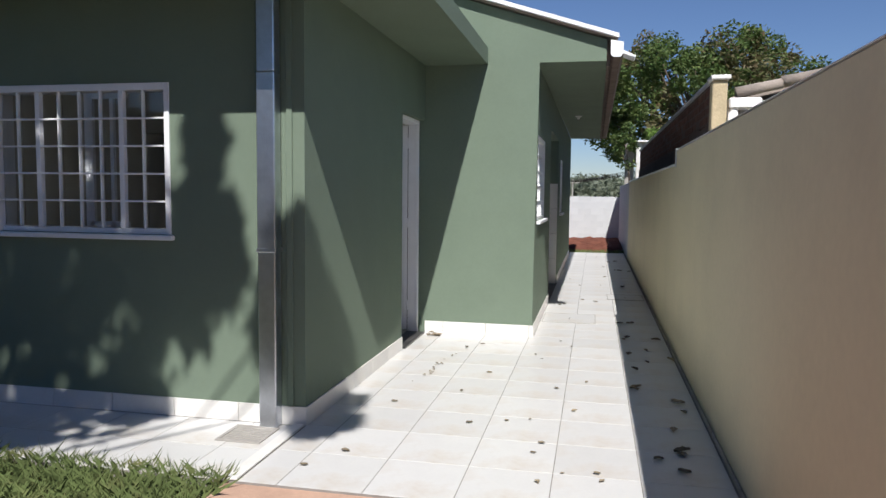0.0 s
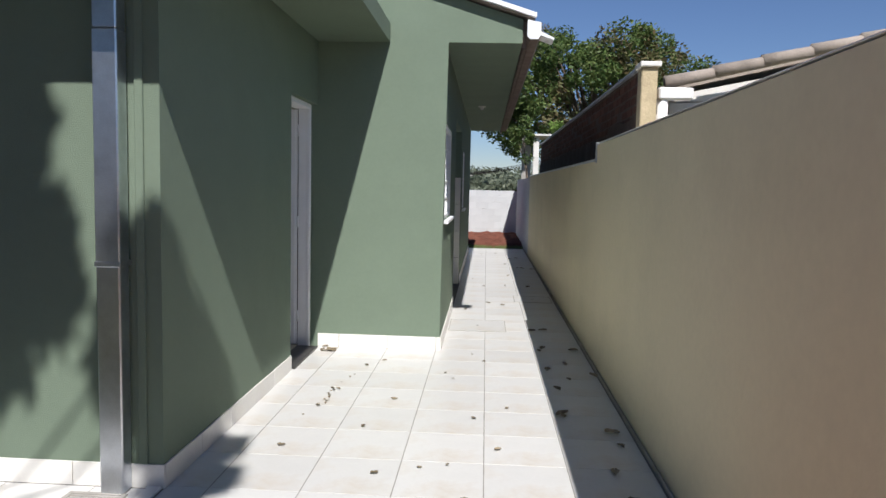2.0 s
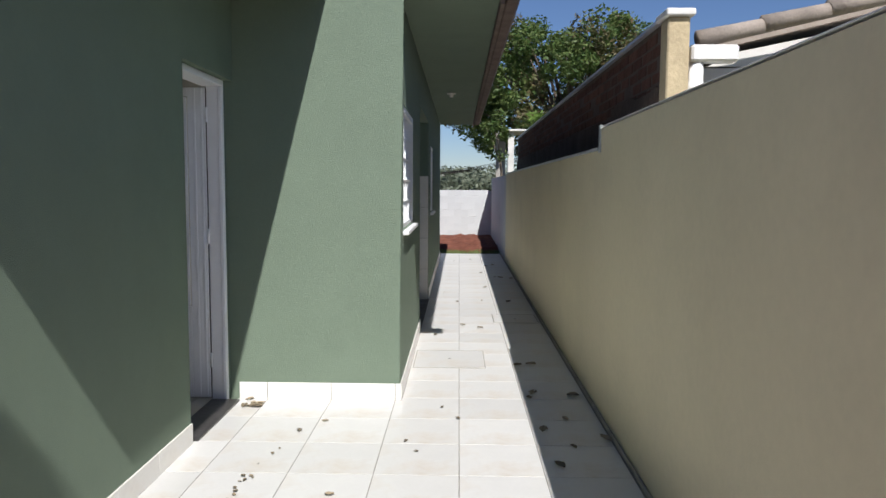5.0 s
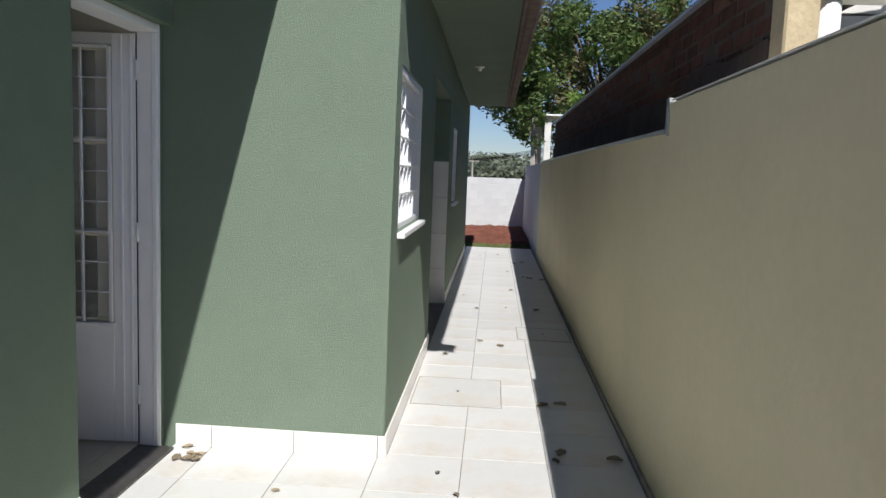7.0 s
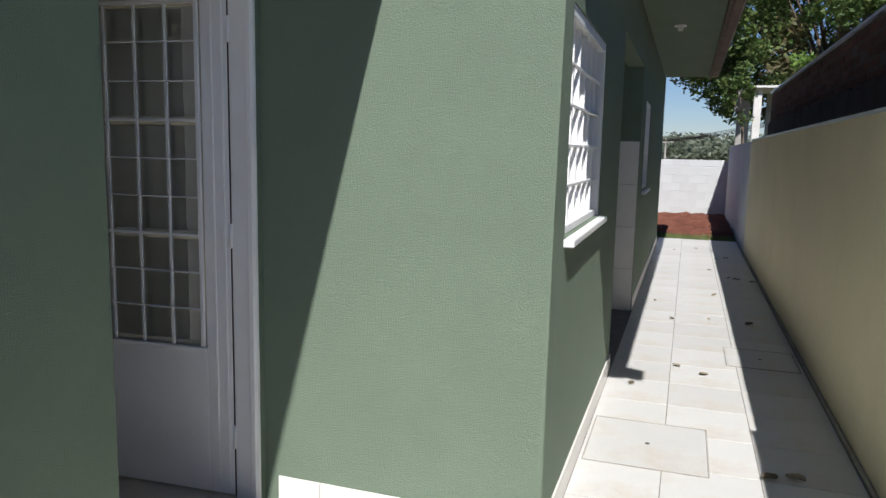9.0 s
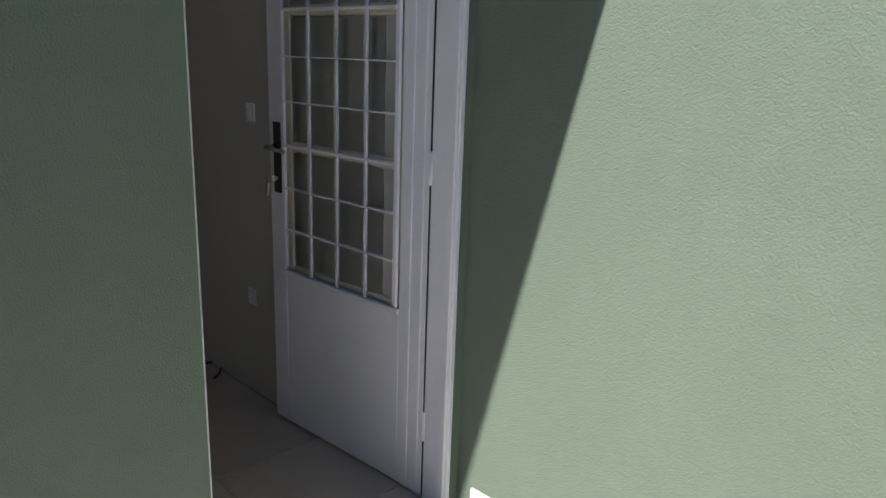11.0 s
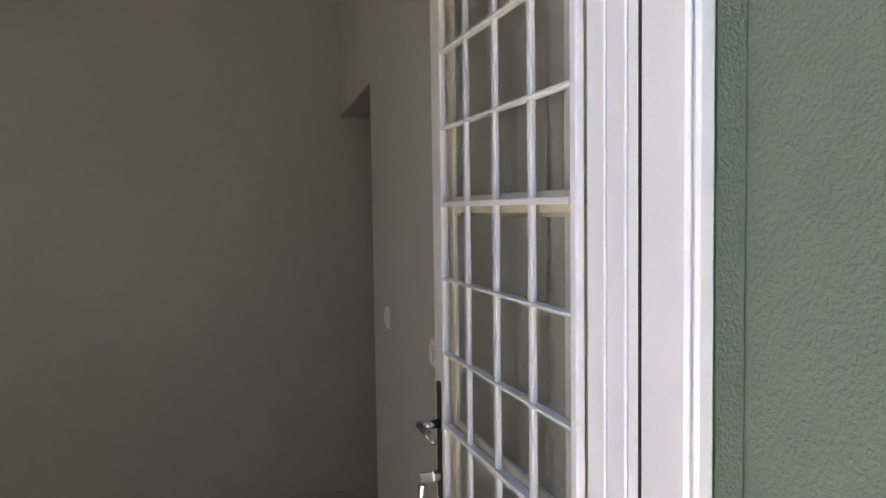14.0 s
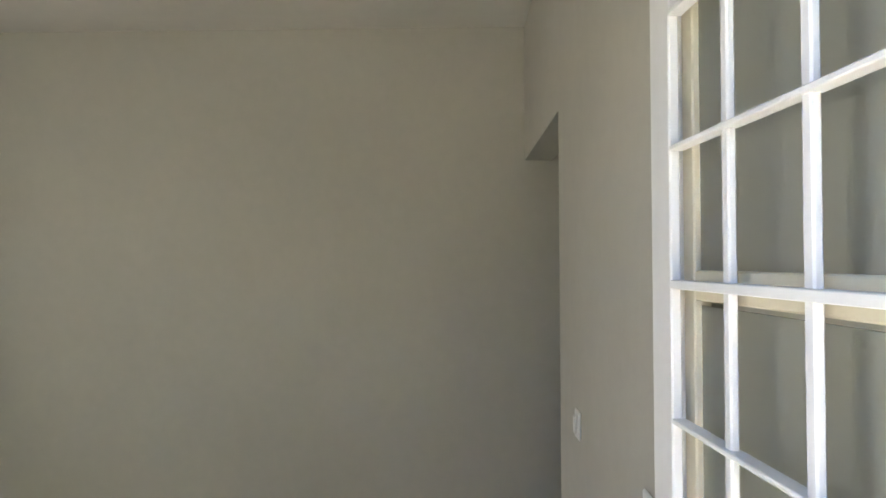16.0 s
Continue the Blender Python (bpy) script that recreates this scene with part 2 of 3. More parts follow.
# ---- ground ----
def ground_sheet():
    """One sheet to the horizon; a low bank of bare soil behind the paved passage, far hills rising past 90 m."""
    xs = [-900, -400, -150, -60, -25] + [-12 + i * 0.75 for i in range(33)] + [25, 60, 150, 400, 900]
    ys = [-900, -400, -150, -60, -25] + [-12 + i * 0.75 for i in range(60)] + [45, 60, 90, 130, 170, 220, 300, 450, 900]
    bm = bmesh.new()
    rows = []
    for y in ys:
        row = []
        for x in xs:
            z = -0.05
            if 14.6 < y < 21:
                z += 0.12 * noise.noise((x * 0.9, y * 0.9, 0)) * 0.5
            if y > 90:
                z += min(1.0, (y - 90) / 130) * (4 + 2 * noise.noise((x * 0.01, y * 0.01, 3)))
            row.append(bm.verts.new((x, y, z)))
        rows.append(row)
    for a, b in zip(rows, rows[1:]):
        for i in range(len(xs) - 1):
            bm.faces.new((a[i], a[i + 1], b[i + 1], b[i]))
    return tagged(part("ground", bm, GROUND), "dry grassy ground with patches of bare red earth", "ground", kind="structure")


ground_sheet()
structure("driveway", REDCONC, (-0.06, -9.0, -0.14, 2.48, -0.89, -0.012), label="red-stained rough concrete slab before the tiled path", category="driveway")
FLOOR = structure("floor", GROUT, (-4.2, -0.89, -0.14, 0.0, 0.0, -0.0018), (0.0, -0.89, -0.14, XR, YB, -0.0018), (XH, YB, -0.14, XR, 14.2, -0.0018),
                  (0.55, 5.55, -0.14, XH, 7.7, -0.006), label="white ceramic paving with grey joints and scattered dry leaves", category="floor")

# ---- boundary wall ----
bm = bmesh.new()
prism(bm, [(-9.0, -0.2), (12.8, -0.2), (12.8, 1.735), (3.15, 1.735), (3.15, 1.875), (-9.0, 1.885)], 0, XR, XR + 0.14)
WALL_R = tagged(part("wall_east", bm, TAN), "smooth tan-painted boundary wall with a stepped top", "wall", kind="structure")
bm = bmesh.new()
prism(bm, [(3.16, 1.737), (12.8, 1.737), (12.8, 1.755), (3.16, 1.755)], 0, XR - 0.012, XR + 0.16)
box(bm, XR - 0.008, 3.1, 1.72, XR + 0.15, 3.154, 1.9)
part("flashing", bm, FLASH, WALL_R, "bent zinc flashing strip")
bm = bmesh.new()
box(bm, XR - 0.002, -3.0, 1.887, XR + 0.142, 3.09, 1.892)
part("coping", bm, ZINC, WALL_R, "thin whitish coping line")
structure("wall_kerb", KERB, (XR - 0.022, -0.89, -0.006, XR - 0.002, 14.2, 0.02), label="thin cement fillet along the foot of the boundary wall", category="trim", bevel=0.006)
structure("wall_east_rear", BLOCK, (XR + 0.012, 12.804, -0.2, XR + 0.14, 19.5, 1.72), label="unpainted pale block wall behind the house", category="wall")
SOILBED = bmesh.new()
NX, NY = 60, 44
grid = [[SOILBED.verts.new((-5 + i * 7.46 / NX, 14.85 + j * 4.63 / NY,
         -0.06 + min(1, j / 3) * (0.12 + 0.10 * noise.noise((i * 0.35, j * 0.35, 1)) + 0.05 * noise.noise((i * 1.1, j * 1.1, 2)))))
         for i in range(NX + 1)] for j in range(NY + 1)]
for j in range(NY):
    for i in range(NX):
        SOILBED.faces.new((grid[j][i], grid[j][i + 1], grid[j + 1][i + 1], grid[j + 1][i]))
tagged(part("soil_bed", SOILBED, SOIL), "bed of loose red soil before the rear wall", "soil", kind="structure")

# unseen walls, added outside the view to keep low sky light off the house
structure("skyblock_wall_south", CONC, (-5.2, -9.3, -0.2, XR + 0.14, -9.15, 2.7), label="unseen grey cement wall added behind the camera to block low sky", category="wall")
structure("skyblock_wall_west", CONC, (-5.35, -9.3, -0.2, -5.2, 19.5, 2.7), label="unseen grey cement wall added west of the house to block low sky", category="wall")

# ---- house shell ----
H = 2.76
structure("wall_front", GREEN, (-3.43, 0, -0.1, -2.20, 0.15, H), (-0.90, 0, -0.1, -0.152, 0.15, H), (-2.20, 0, -0.1, -0.90, 0.15, 1.17), (-2.20, 0, 2.125, -0.90, 0.15, H),
          label="green textured front wall dappled with tree shade", category="wall")
DY0, DY1, DTOP = 2.268, 3.118, 2.185
structure("wall_porch", GREEN, (-0.15, 0, -0.1, 0, DY0, H), (-0.15, DY0, DTOP, 0, YB - 0.002, H), (-0.15, DY1 + 0.002, -0.1, -0.052, YB - 0.002, DTOP),
          label="green textured wall beside the front door", category="wall")
bm = bmesh.new()
prism(bm, [(-0.148, -0.1), (XH, -0.1), (XH, SOFFIT), (1.80, SOFFIT), (1.80, 2.95), (-3.3, 4.55), (-3.3, 2.92), (-0.148, 2.92)], 1, YB, YB + 0.15)
bmesh.ops.bevel(bm, geom=[e for e in bm.edges if all(abs(v.co.x - XH) < 1e-4 and abs(v.co.y - YB) < 1e-4 for v in e.verts)], offset=0.022, segments=4, affect="EDGES", profile=0.5)
tagged(part("wall_end", bm, GREEN), "green textured gable wall closing the porch", "wall", kind="structure")
W1, W2, R0 = (3.43, 4.58), (8.35, 9.25), (5.62, 7.68)
yy = YB + 0.152
structure("wall_side", GREEN,
          (XH - 0.15, yy, -0.1, XH, W1[0], SOFFIT), (XH - 0.15, W1[0], -0.1, XH, W1[1], 1.17), (XH - 0.15, W1[0], 2.07, XH, W1[1], SOFFIT), (XH - 0.15, W1[1], -0.1, XH, R0[0], SOFFIT),
          (XH - 0.15, R0[0], 2.30, XH, R0[1], SOFFIT), (XH - 0.15, R0[1], -0.1, XH, W2[0], SOFFIT), (XH - 0.15, W2[0], -0.1, XH, W2[1], 1.12), (XH - 0.15, W2[0], 2.05, XH, W2[1], SOFFIT),
          (XH - 0.15, W2[1], -0.1, XH, 13.4, SOFFIT), label="green textured side wall with windows and a recess", category="wall")
structure("wall_recess", GREEN, (0.35, R0[0] - 0.15, -0.1, XH - 0.152, R0[0], H), (0.35, R0[1], -0.1, XH - 0.152, R0[1] + 0.15, H), (0.2, R0[0] - 0.15, -0.1, 0.348, R0[1] + 0.15, H),
          label="green walls of the laundry recess", category="wall")
structure("wall_rear", GREEN, (-3.43, 13.25, -0.1, XH - 0.152, 13.4, SOFFIT), label="green rear wall of the house", category="wall")
structure("wall_west", GREEN, (-3.58, 0, -0.1, -3.432, 13.4, H), label="green outer wall of the house", category="wall")
structure("eave_soffit", GREEN, (XH + 0.002, YB + 0.152, SOFFIT, 1.80, 13.2, SOFFIT + 0.06), label="green plastered soffit under the eaves", category="soffit")
structure("porch_roof", GREEN, (-3.6, -0.70, 2.74, 0.641, -0.002, 2.90), (0.002, -0.002, 2.74, 0.641, YB - 0.002, 2.90), (-3.6, -0.002, 2.772, -0.002, 0.15, 2.90),
          label="green concrete porch slab casting a hard shadow", category="roof")

# ---- room behind the front door ----
structure("wall_room", ROOM, (HALL_X, ROOM_Y, -0.1, -0.152, ROOM_Y + 0.05, CEIL), (ROOM_X, ROOM_Y, 2.075, HALL_X, ROOM_Y + 0.12, CEIL), label="bare greige-painted living room wall", category="wall")
structure("wall_room_back", ROOM, (ROOM_X - 0.14, 0.152, -0.1, ROOM_X, 6.0, CEIL), label="bare greige-painted wall at the back of the room", category="wall")
structure("wall_room_inner", ROOM, (ROOM_X, 0.152, 0, -2.20, 0.16, CEIL), (-0.90, 0.152, 0, -0.16, 0.16, CEIL), (-2.20, 0.152, 0, -0.90, 0.16, 1.17), (-2.20, 0.152, 2.125, -0.90, 0.16, CEIL),
          (-0.16, 0.16, 0, -0.152, DY0 - 0.01, CEIL), label="greige plaster inside the outer walls", category="wall")
structure("wall_hall", ROOM, (HALL_X, ROOM_Y + 0.052, -0.1, -2.0, 6.0, CEIL), (ROOM_X, 6.0, -0.1, -2.0, 6.1, CEIL), label="greige hallway walls", category="wall")
structure("ceiling", CEILING, (ROOM_X - 0.1, 0.152, CEIL, -0.152, 6.1, CEIL + 0.1), label="plain off-white ceiling of the living room", category="ceiling")
ROOMFLOOR = structure("floor_room", GROUT, (ROOM_X, 0.152, -0.1, -0.152, 6.0, 0.012), label="dusty beige tiled floor of the living room", category="floor")

# ---- roof over the house ----
def roof():
    top = thing("roof", "low-pitched roof with a white-edged verge", "roof", kind="structure")
    bm = bmesh.new()
    prism(bm, [(1.90, 2.935), (1.90, 2.975), (-3.3, 4.61), (-8.0, 3.1), (-8.0, 3.06), (-3.3, 4.57)], 1, YB - 0.05, 13.5)
    part("roof_sheet", bm, CLAY, top)
    bm = bmesh.new()
    prism(bm, [(1.91, 2.945), (1.91, 2.985), (-3.3, 4.63), (-3.3, 4.585)], 1, YB - 0.10, YB - 0.054)
    part("verge", bm, ZINC, top, "white painted verge strip")
    bm = bmesh.new()
    prism(bm, [(1.804, 2.70), (1.83, 2.70), (1.83, 2.93), (1.804, 2.93)], 1, YB + 0.02, 13.3)
    part("fascia", bm, FASCIA, top, "dark brown fascia board")
    gut = thing("gutter", "white sheet-metal eaves gutter with an open end", "gutter")
    bm = bmesh.new()
    prof = [(1.834, 2.92), (1.834, 2.79), (1.86, 2.765), (1.93, 2.765), (1.955, 2.80), (1.955, 2.90), (1.945, 2.90), (1.943, 2.805), (1.926, 2.778), (1.866, 2.778), (1.845, 2.797), (1.845, 2.92)]
    prism(bm, prof, 1, YB - 0.07, 13.5)
    part("channel", bm, FASCIA, gut, "dark brown channel")
    bm = bmesh.new()
    prism(bm, [(1.835, 2.93), (1.835, 2.79), (1.86, 2.766), (1.93, 2.766), (1.953, 2.80), (1.953, 2.905)], 1, YB - 0.085, YB - 0.072)
    part("end_cap", bm, ZINC, gut)
    bm = bmesh.new()
    prism(bm, [(1.95, 2.80), (2.06, 2.76), (2.07, 2.775), (1.955, 2.83)], 1, YB - 0.08, YB + 0.15)
    part("spout_lip", bm, ZINC, gut, "bent sheet lip")
roof()


# ---- windows ----
def window(name, m, w, h, cols, rows, label, sash=None, inset=0.0):
    """Steel window with a bar grid; x along the wall, -y outside, z up from the sill."""
    top = thing(name, label, "window", m, kind="structure")
    front = 0.006 if inset else -0.012
    boxes("window_frame", WHITE, top, (0, front, 0, 0.035, 0.14, h), (w - 0.035, front, 0, w, 0.14, h), (0.035, front, h - 0.045, w - 0.035, 0.14, h), (0.035, 0.02, 0, w - 0.035, 0.14, 0.035), bevel=0.003)
    boxes("window_sill", WHITE, top, (-0.02, -0.042, -0.035, w + 0.02, 0.02, -0.003), label="white stone sill", bevel=0.005)
    iw, ih = w - 0.07, h - 0.08
    for i in range(1, cols):
        x = 0.035 + iw * i / cols
        t = 0.017 if sash and i in sash else 0.006
        boxes("mullion" if t > 0.01 else "bar", WHITE, top, (x - t, inset - 0.006, 0.036, x + t, inset + 0.014 + t, h - 0.046), bevel=0.002)
    for k in range(1, rows):
        z = 0.035 + ih * k / rows
        boxes("bar", WHITE, top, (0.036, inset - 0.010, z - 0.006, w - 0.036, inset + 0.004, z + 0.006), bevel=0.002)
    if sash:
        x0, x1 = 0.035 + iw * sash[0] / cols, 0.035 + iw * sash[1] / cols
        mid = (x0 + x1) / 2 + 0.03
        boxes("sliding_sash", WHITE, top, (mid - 0.03, 0.05, 0.04, mid + 0.03, 0.075, h - 0.05), (x1 - 0.12, 0.05, 0.04, x1 - 0.095, 0.075, h - 0.05), (mid, 0.05, 0.04, x1, 0.075, 0.075),
              (mid, 0.05, h - 0.085, x1, 0.075, h - 0.05), label="half-open sliding sash")
    for i in range(cols):
        for k in range(rows):
            x, z = 0.035 + iw * i / cols, 0.035 + ih * k / rows
            p = boxes("pane", GLASS, top, (x + 0.008, inset + 0.030, z + 0.007, x + iw / cols - 0.008, inset + 0.034, z + ih / rows - 0.007))
            p.visible_shadow = False
    return top


window("window_1", pose(-2.20, 0, 1.17), 1.30, 0.955, 8, 5, "white steel sliding window with a grid of small panes", (2, 6))
window("window_2", pose(XH, W1[0], 1.17, 0, 0, 90), 1.15, 0.90, 6, 5, "white barred window over the side passage", inset=0.032)
window("window_3", pose(XH, W2[0], 1.12, 0, 0, 90), 0.90, 0.93, 5, 5, "white barred window near the rear of the house", inset=0.032)


# ---- front door ----
def front_door():
    top = thing("door_1", "white steel front door, open inward, with a glazed grille", "door", kind="structure")
    for y0, y1 in ((DY0 + 0.002, DY0 + 0.03), (DY1 - 0.022, DY1)):
        boxes("jamb", WHITE, top, (-0.162, y0, 0.0, -0.05, y1, DTOP - 0.002), bevel=0.004)
    boxes("jamb", WHITE, top, (-0.082, DY1 - 0.032, 0.0, -0.054, DY1 - 0.0225, DTOP - 0.044), label="rounded stop bead", bevel=0.004)
    boxes("head_jamb", WHITE, top, (-0.19, DY0 + 0.032, DTOP - 0.042, -0.05, DY1 - 0.024, DTOP - 0.002), bevel=0.004)
    boxes("threshold", GRANITE, top, (-0.19, DY0 + 0.032, -0.02, 0.03, DY1 - 0.024, 0.014), label="dark granite threshold", bevel=0.004)
    # filler box whose dark colour paints the shade inside the hinge gap
    boxes("hinge_gap_shade", VOID, top, (-0.1668, 3.0965, 0.02, -0.1622, 3.102, DTOP - 0.05), label="dark filler painted as the shade in the hinge gap")
    W, HT = 0.775, 2.11
    c0, pitch, z0, dz = 0.10, 0.144, 0.643, 0.1555
    gx1, gz1 = c0 + 4 * pitch, z0 + 9 * dz
    leaf = boxes("leaf", WHITE, top, (-0.033, -0.036, 0, c0 - 0.012, -0.004, HT), (gx1 + 0.012, -0.036, 0, W, -0.004, HT), (c0 - 0.012, -0.036, gz1 + 0.01, gx1 + 0.012, -0.004, HT), bevel=0.003)
    leaf.matrix_world = pose(-0.20, 3.091, 0.025, 0, 0, 183.5)
    for x in (-0.014, 0.034):
        boxes("stile_bead", WHITE, leaf, (x, -0.0035, 0.004, x + 0.016, 0.0015, HT - 0.004), bevel=0.002)
    boxes("lower_panel", WHITE, leaf, (c0 - 0.011, -0.034, 0, gx1 + 0.011, -0.005, z0 - 0.012), bevel=0.002)
    boxes("drip_rail", WHITE, leaf, (c0 - 0.02, -0.003, z0 - 0.022, gx1 + 0.02, 0.012, z0 - 0.004), bevel=0.003)
    boxes("grille_frame", WHITE, leaf, (c0 - 0.01, -0.003, z0, c0 + 0.008, 0.010, gz1), (gx1 - 0.008, -0.003, z0, gx1 + 0.01, 0.010, gz1), (c0 + 0.009, -0.003, gz1 - 0.010, gx1 - 0.009, 0.010, gz1 + 0.006), bevel=0.002)
    for i in range(1, 4):
        x = c0 + i * pitch
        boxes("grille_bar", WHITE, leaf, (x - 0.0075, -0.003, z0 - 0.003, x + 0.0075, 0.006, gz1 - 0.011), bevel=0.002)
    for k in range(1, 9):
        z = z0 + k * dz
        t = 0.005 if k % 3 == 0 else 0.0028
        boxes("grille_bar", WHITE, leaf, (c0 + 0.009, -0.006, z - t, gx1 - 0.009, 0.011, z + t), bevel=0.001)
    for k in range(3):
        a, b = z0 + 3 * k * dz, z0 + 3 * (k + 1) * dz
        boxes("casement", CREAM, leaf, (c0 - 0.01, -0.032, a, c0 + 0.022, -0.012, b - 0.002), (gx1 - 0.022, -0.032, a, gx1 + 0.01, -0.012, b - 0.002), (c0 + 0.023, -0.032, a, gx1 - 0.023, -0.012, a + 0.016),
              (c0 + 0.023, -0.032, b - 0.018, gx1 - 0.023, -0.012, b - 0.002), label="cream-primed tilting casement", bevel=0.002)
        p = boxes("pane", DOORGLASS, leaf, (c0 + 0.02, -0.024, a + 0.014, gx1 - 0.02, -0.020, b - 0.024))
        p.visible_shadow = False
    bm = bmesh.new()
    box(bm, 0.700, -0.003, 0.93, 0.742, 0.004, 1.19)
    part("lock_plate", bm, DARK, leaf, "dark metal lock plate", bevel=0.002)
    bm = bmesh.new()
    tube(bm, (0.721, 0.003, 1.10), (0.721, 0.052, 1.10), 0.010)
    tube(bm, (0.727, 0.047, 1.10), (0.615, 0.050, 1.095), 0.009, 0.007)
    part("lever_handle", bm, CHROME, leaf, "worn chrome lever handle", smooth=True)
    bm = bmesh.new()
    tube(bm, (0.721, 0.003, 0.985), (0.721, 0.020, 0.985), 0.014)
    box(bm, 0.716, 0.020, 0.975, 0.725, 0.050, 0.995)
    tube(bm, (0.720, 0.045, 0.97), (0.720, 0.050, 0.925), 0.010, 0.006)
    part("key", bm, CHROME, leaf, "key left in the cylinder")
    for z in (0.26, 1.115, 1.93):
        bm = bmesh.new()
        tube(bm, (-0.037, -0.002, z - 0.05), (-0.037, -0.002, z + 0.05), 0.008)
        part("hinge", bm, WHITE, leaf, smooth=True)
front_door()


def switch_plate(x, z):
    t = thing("light_switch", "small white switch plate on the bare room wall", "switch", pose(x, ROOM_Y, z), "wall switches")
    boxes("plate", SWITCH, t, (-0.030, -0.007, -0.036, 0.030, -0.0005, 0.036), bevel=0.003)
    boxes("rocker", SWITCH, t, (-0.012, -0.014, -0.022, 0.012, -0.0095, 0.022), bevel=0.002)
switch_plate(-1.85, 1.222)
switch_plate(-1.183, 1.226)
switch_plate(-1.22, 0.457)


def cable_scrap(x, y, rz, seed):
    """A short curl of black cable left on the floor."""
    rng = random.Random(seed)
    bm = bmesh.new()
    p = Vector((0, 0, 0.006))
    a = 0.0
    for i in range(7):
        a += rng.uniform(-0.7, 0.9)
        q = p + Vector((math.cos(a), math.sin(a), 0)) * 0.018
        tube(bm, p, q, 0.005, n=6)
        p = q
    ob = part("cable_scrap", bm, DARK, smooth=True)
    ob.matrix_world = pose(x, y, 0.0165, 0, 0, rz)
    tagged(ob, "short curl of black cable on the dusty tiles", "cable", "cable scraps")
cable_scrap(-3.02, 2.34, 20, 1)
cable_scrap(-3.10, 2.98, 80, 2)
cable_scrap(-1.45, 3.02, 140, 3)
cable_scrap(-1.56, 3.03, 200, 4)

# ---- porch things ----
def downpipe():
    t = thing("downpipe", "square galvanised steel downpipe standing before the green front wall", "downpipe", pose(-0.205, -0.06, 0))
    for z0, z1, s in ((0.004, 1.10, 0.056), (1.10, 2.16, 0.058), (2.16, 2.738, 0.056)):
        boxes("pipe_length", STEEL, t, (-s, -s * 0.8, z0 + 0.001, s, s * 0.8, z1 - 0.001), bevel=0.006)
    boxes("strap", STEEL, t, (-0.062, -0.05, 1.085, 0.062, 0.059, 1.11), bevel=0.003)
downpipe()


tagged(boxes("cable_cover", GREEN, None, (-0.115, -0.016, 0.121, -0.075, -0.0005, 2.738), bevel=0.004), "slim green-painted cover strip beside the steel downpipe", "trim")


def drain():
    t = thing("drain_grate", "grey slatted drain grate set in the paving by the downpipe", "drain", pose(-0.27, -0.235, 0))
    boxes("rim", CONC, t, (-0.14, -0.14, 0.001, 0.14, -0.12, 0.009), (-0.14, 0.12, 0.001, 0.14, 0.14, 0.009), (-0.14, -0.119, 0.001, -0.12, 0.119, 0.009), (0.12, -0.119, 0.001, 0.14, 0.119, 0.009))
    for i in range(8):
        y = -0.105 + i * 0.03
        boxes("slat", CONC, t, (-0.119, y - 0.007, 0.002, 0.119, y + 0.007, 0.007))
drain()
structure("kerb_strip", SKIRT, (-0.0745, -0.885, 0.0005, -0.002, -0.014, 0.016), label="raised white tile strip edging the paved path", category="kerb", bevel=0.004)


def hatch(name, x0, y0, x1, y1):
    t = thing(name, "tiled inspection cover flush with the paving, thin steel rim", "inspection cover", pose((x0 + x1) / 2, (y0 + y1) / 2, 0.0), "inspection covers")
    a, b = (x1 - x0) / 2, (y1 - y0) / 2
    boxes("rim", CONC, t, (-a, -b, 0.001, a, -b + 0.007, 0.0045), (-a, b - 0.007, 0.001, a, b, 0.0045), (-a, -b + 0.008, 0.001, -a + 0.007, b - 0.008, 0.0045), (a - 0.007, -b + 0.008, 0.001, a, b - 0.008, 0.0045))
    bm = bmesh.new()
    tube(bm, (0, 0, 0.0045), (0, 0, 0.006), 0.012)
    part("lift_hole", bm, DARK, t)
    boxes("cover", TILE, t, (-a + 0.014, -b + 0.014, 0.0005, a - 0.014, b - 0.014, 0.0042))
hatch("inspection_cover", 1.165, 4.06, 1.765, 4.69)
hatch("inspection_cover", 1.925, 6.05, 2.42, 6.58)


def soffit_lamp():
    t = thing("soffit_lamp", "small white bulb holder under the green eaves", "lamp", pose(1.42, 8.2, SOFFIT))
    bm = bmesh.new()
    tube(bm, (0, 0, -0.012), (0, 0, -0.0005), 0.055, 0.06, 20)
    part("base", bm, PVC, t, smooth=False)
    bm = bmesh.new()
    tube(bm, (0, 0, -0.05), (0, 0, -0.0125), 0.022, 0.03, 16)
    part("holder", bm, PVC, t)
soffit_lamp()

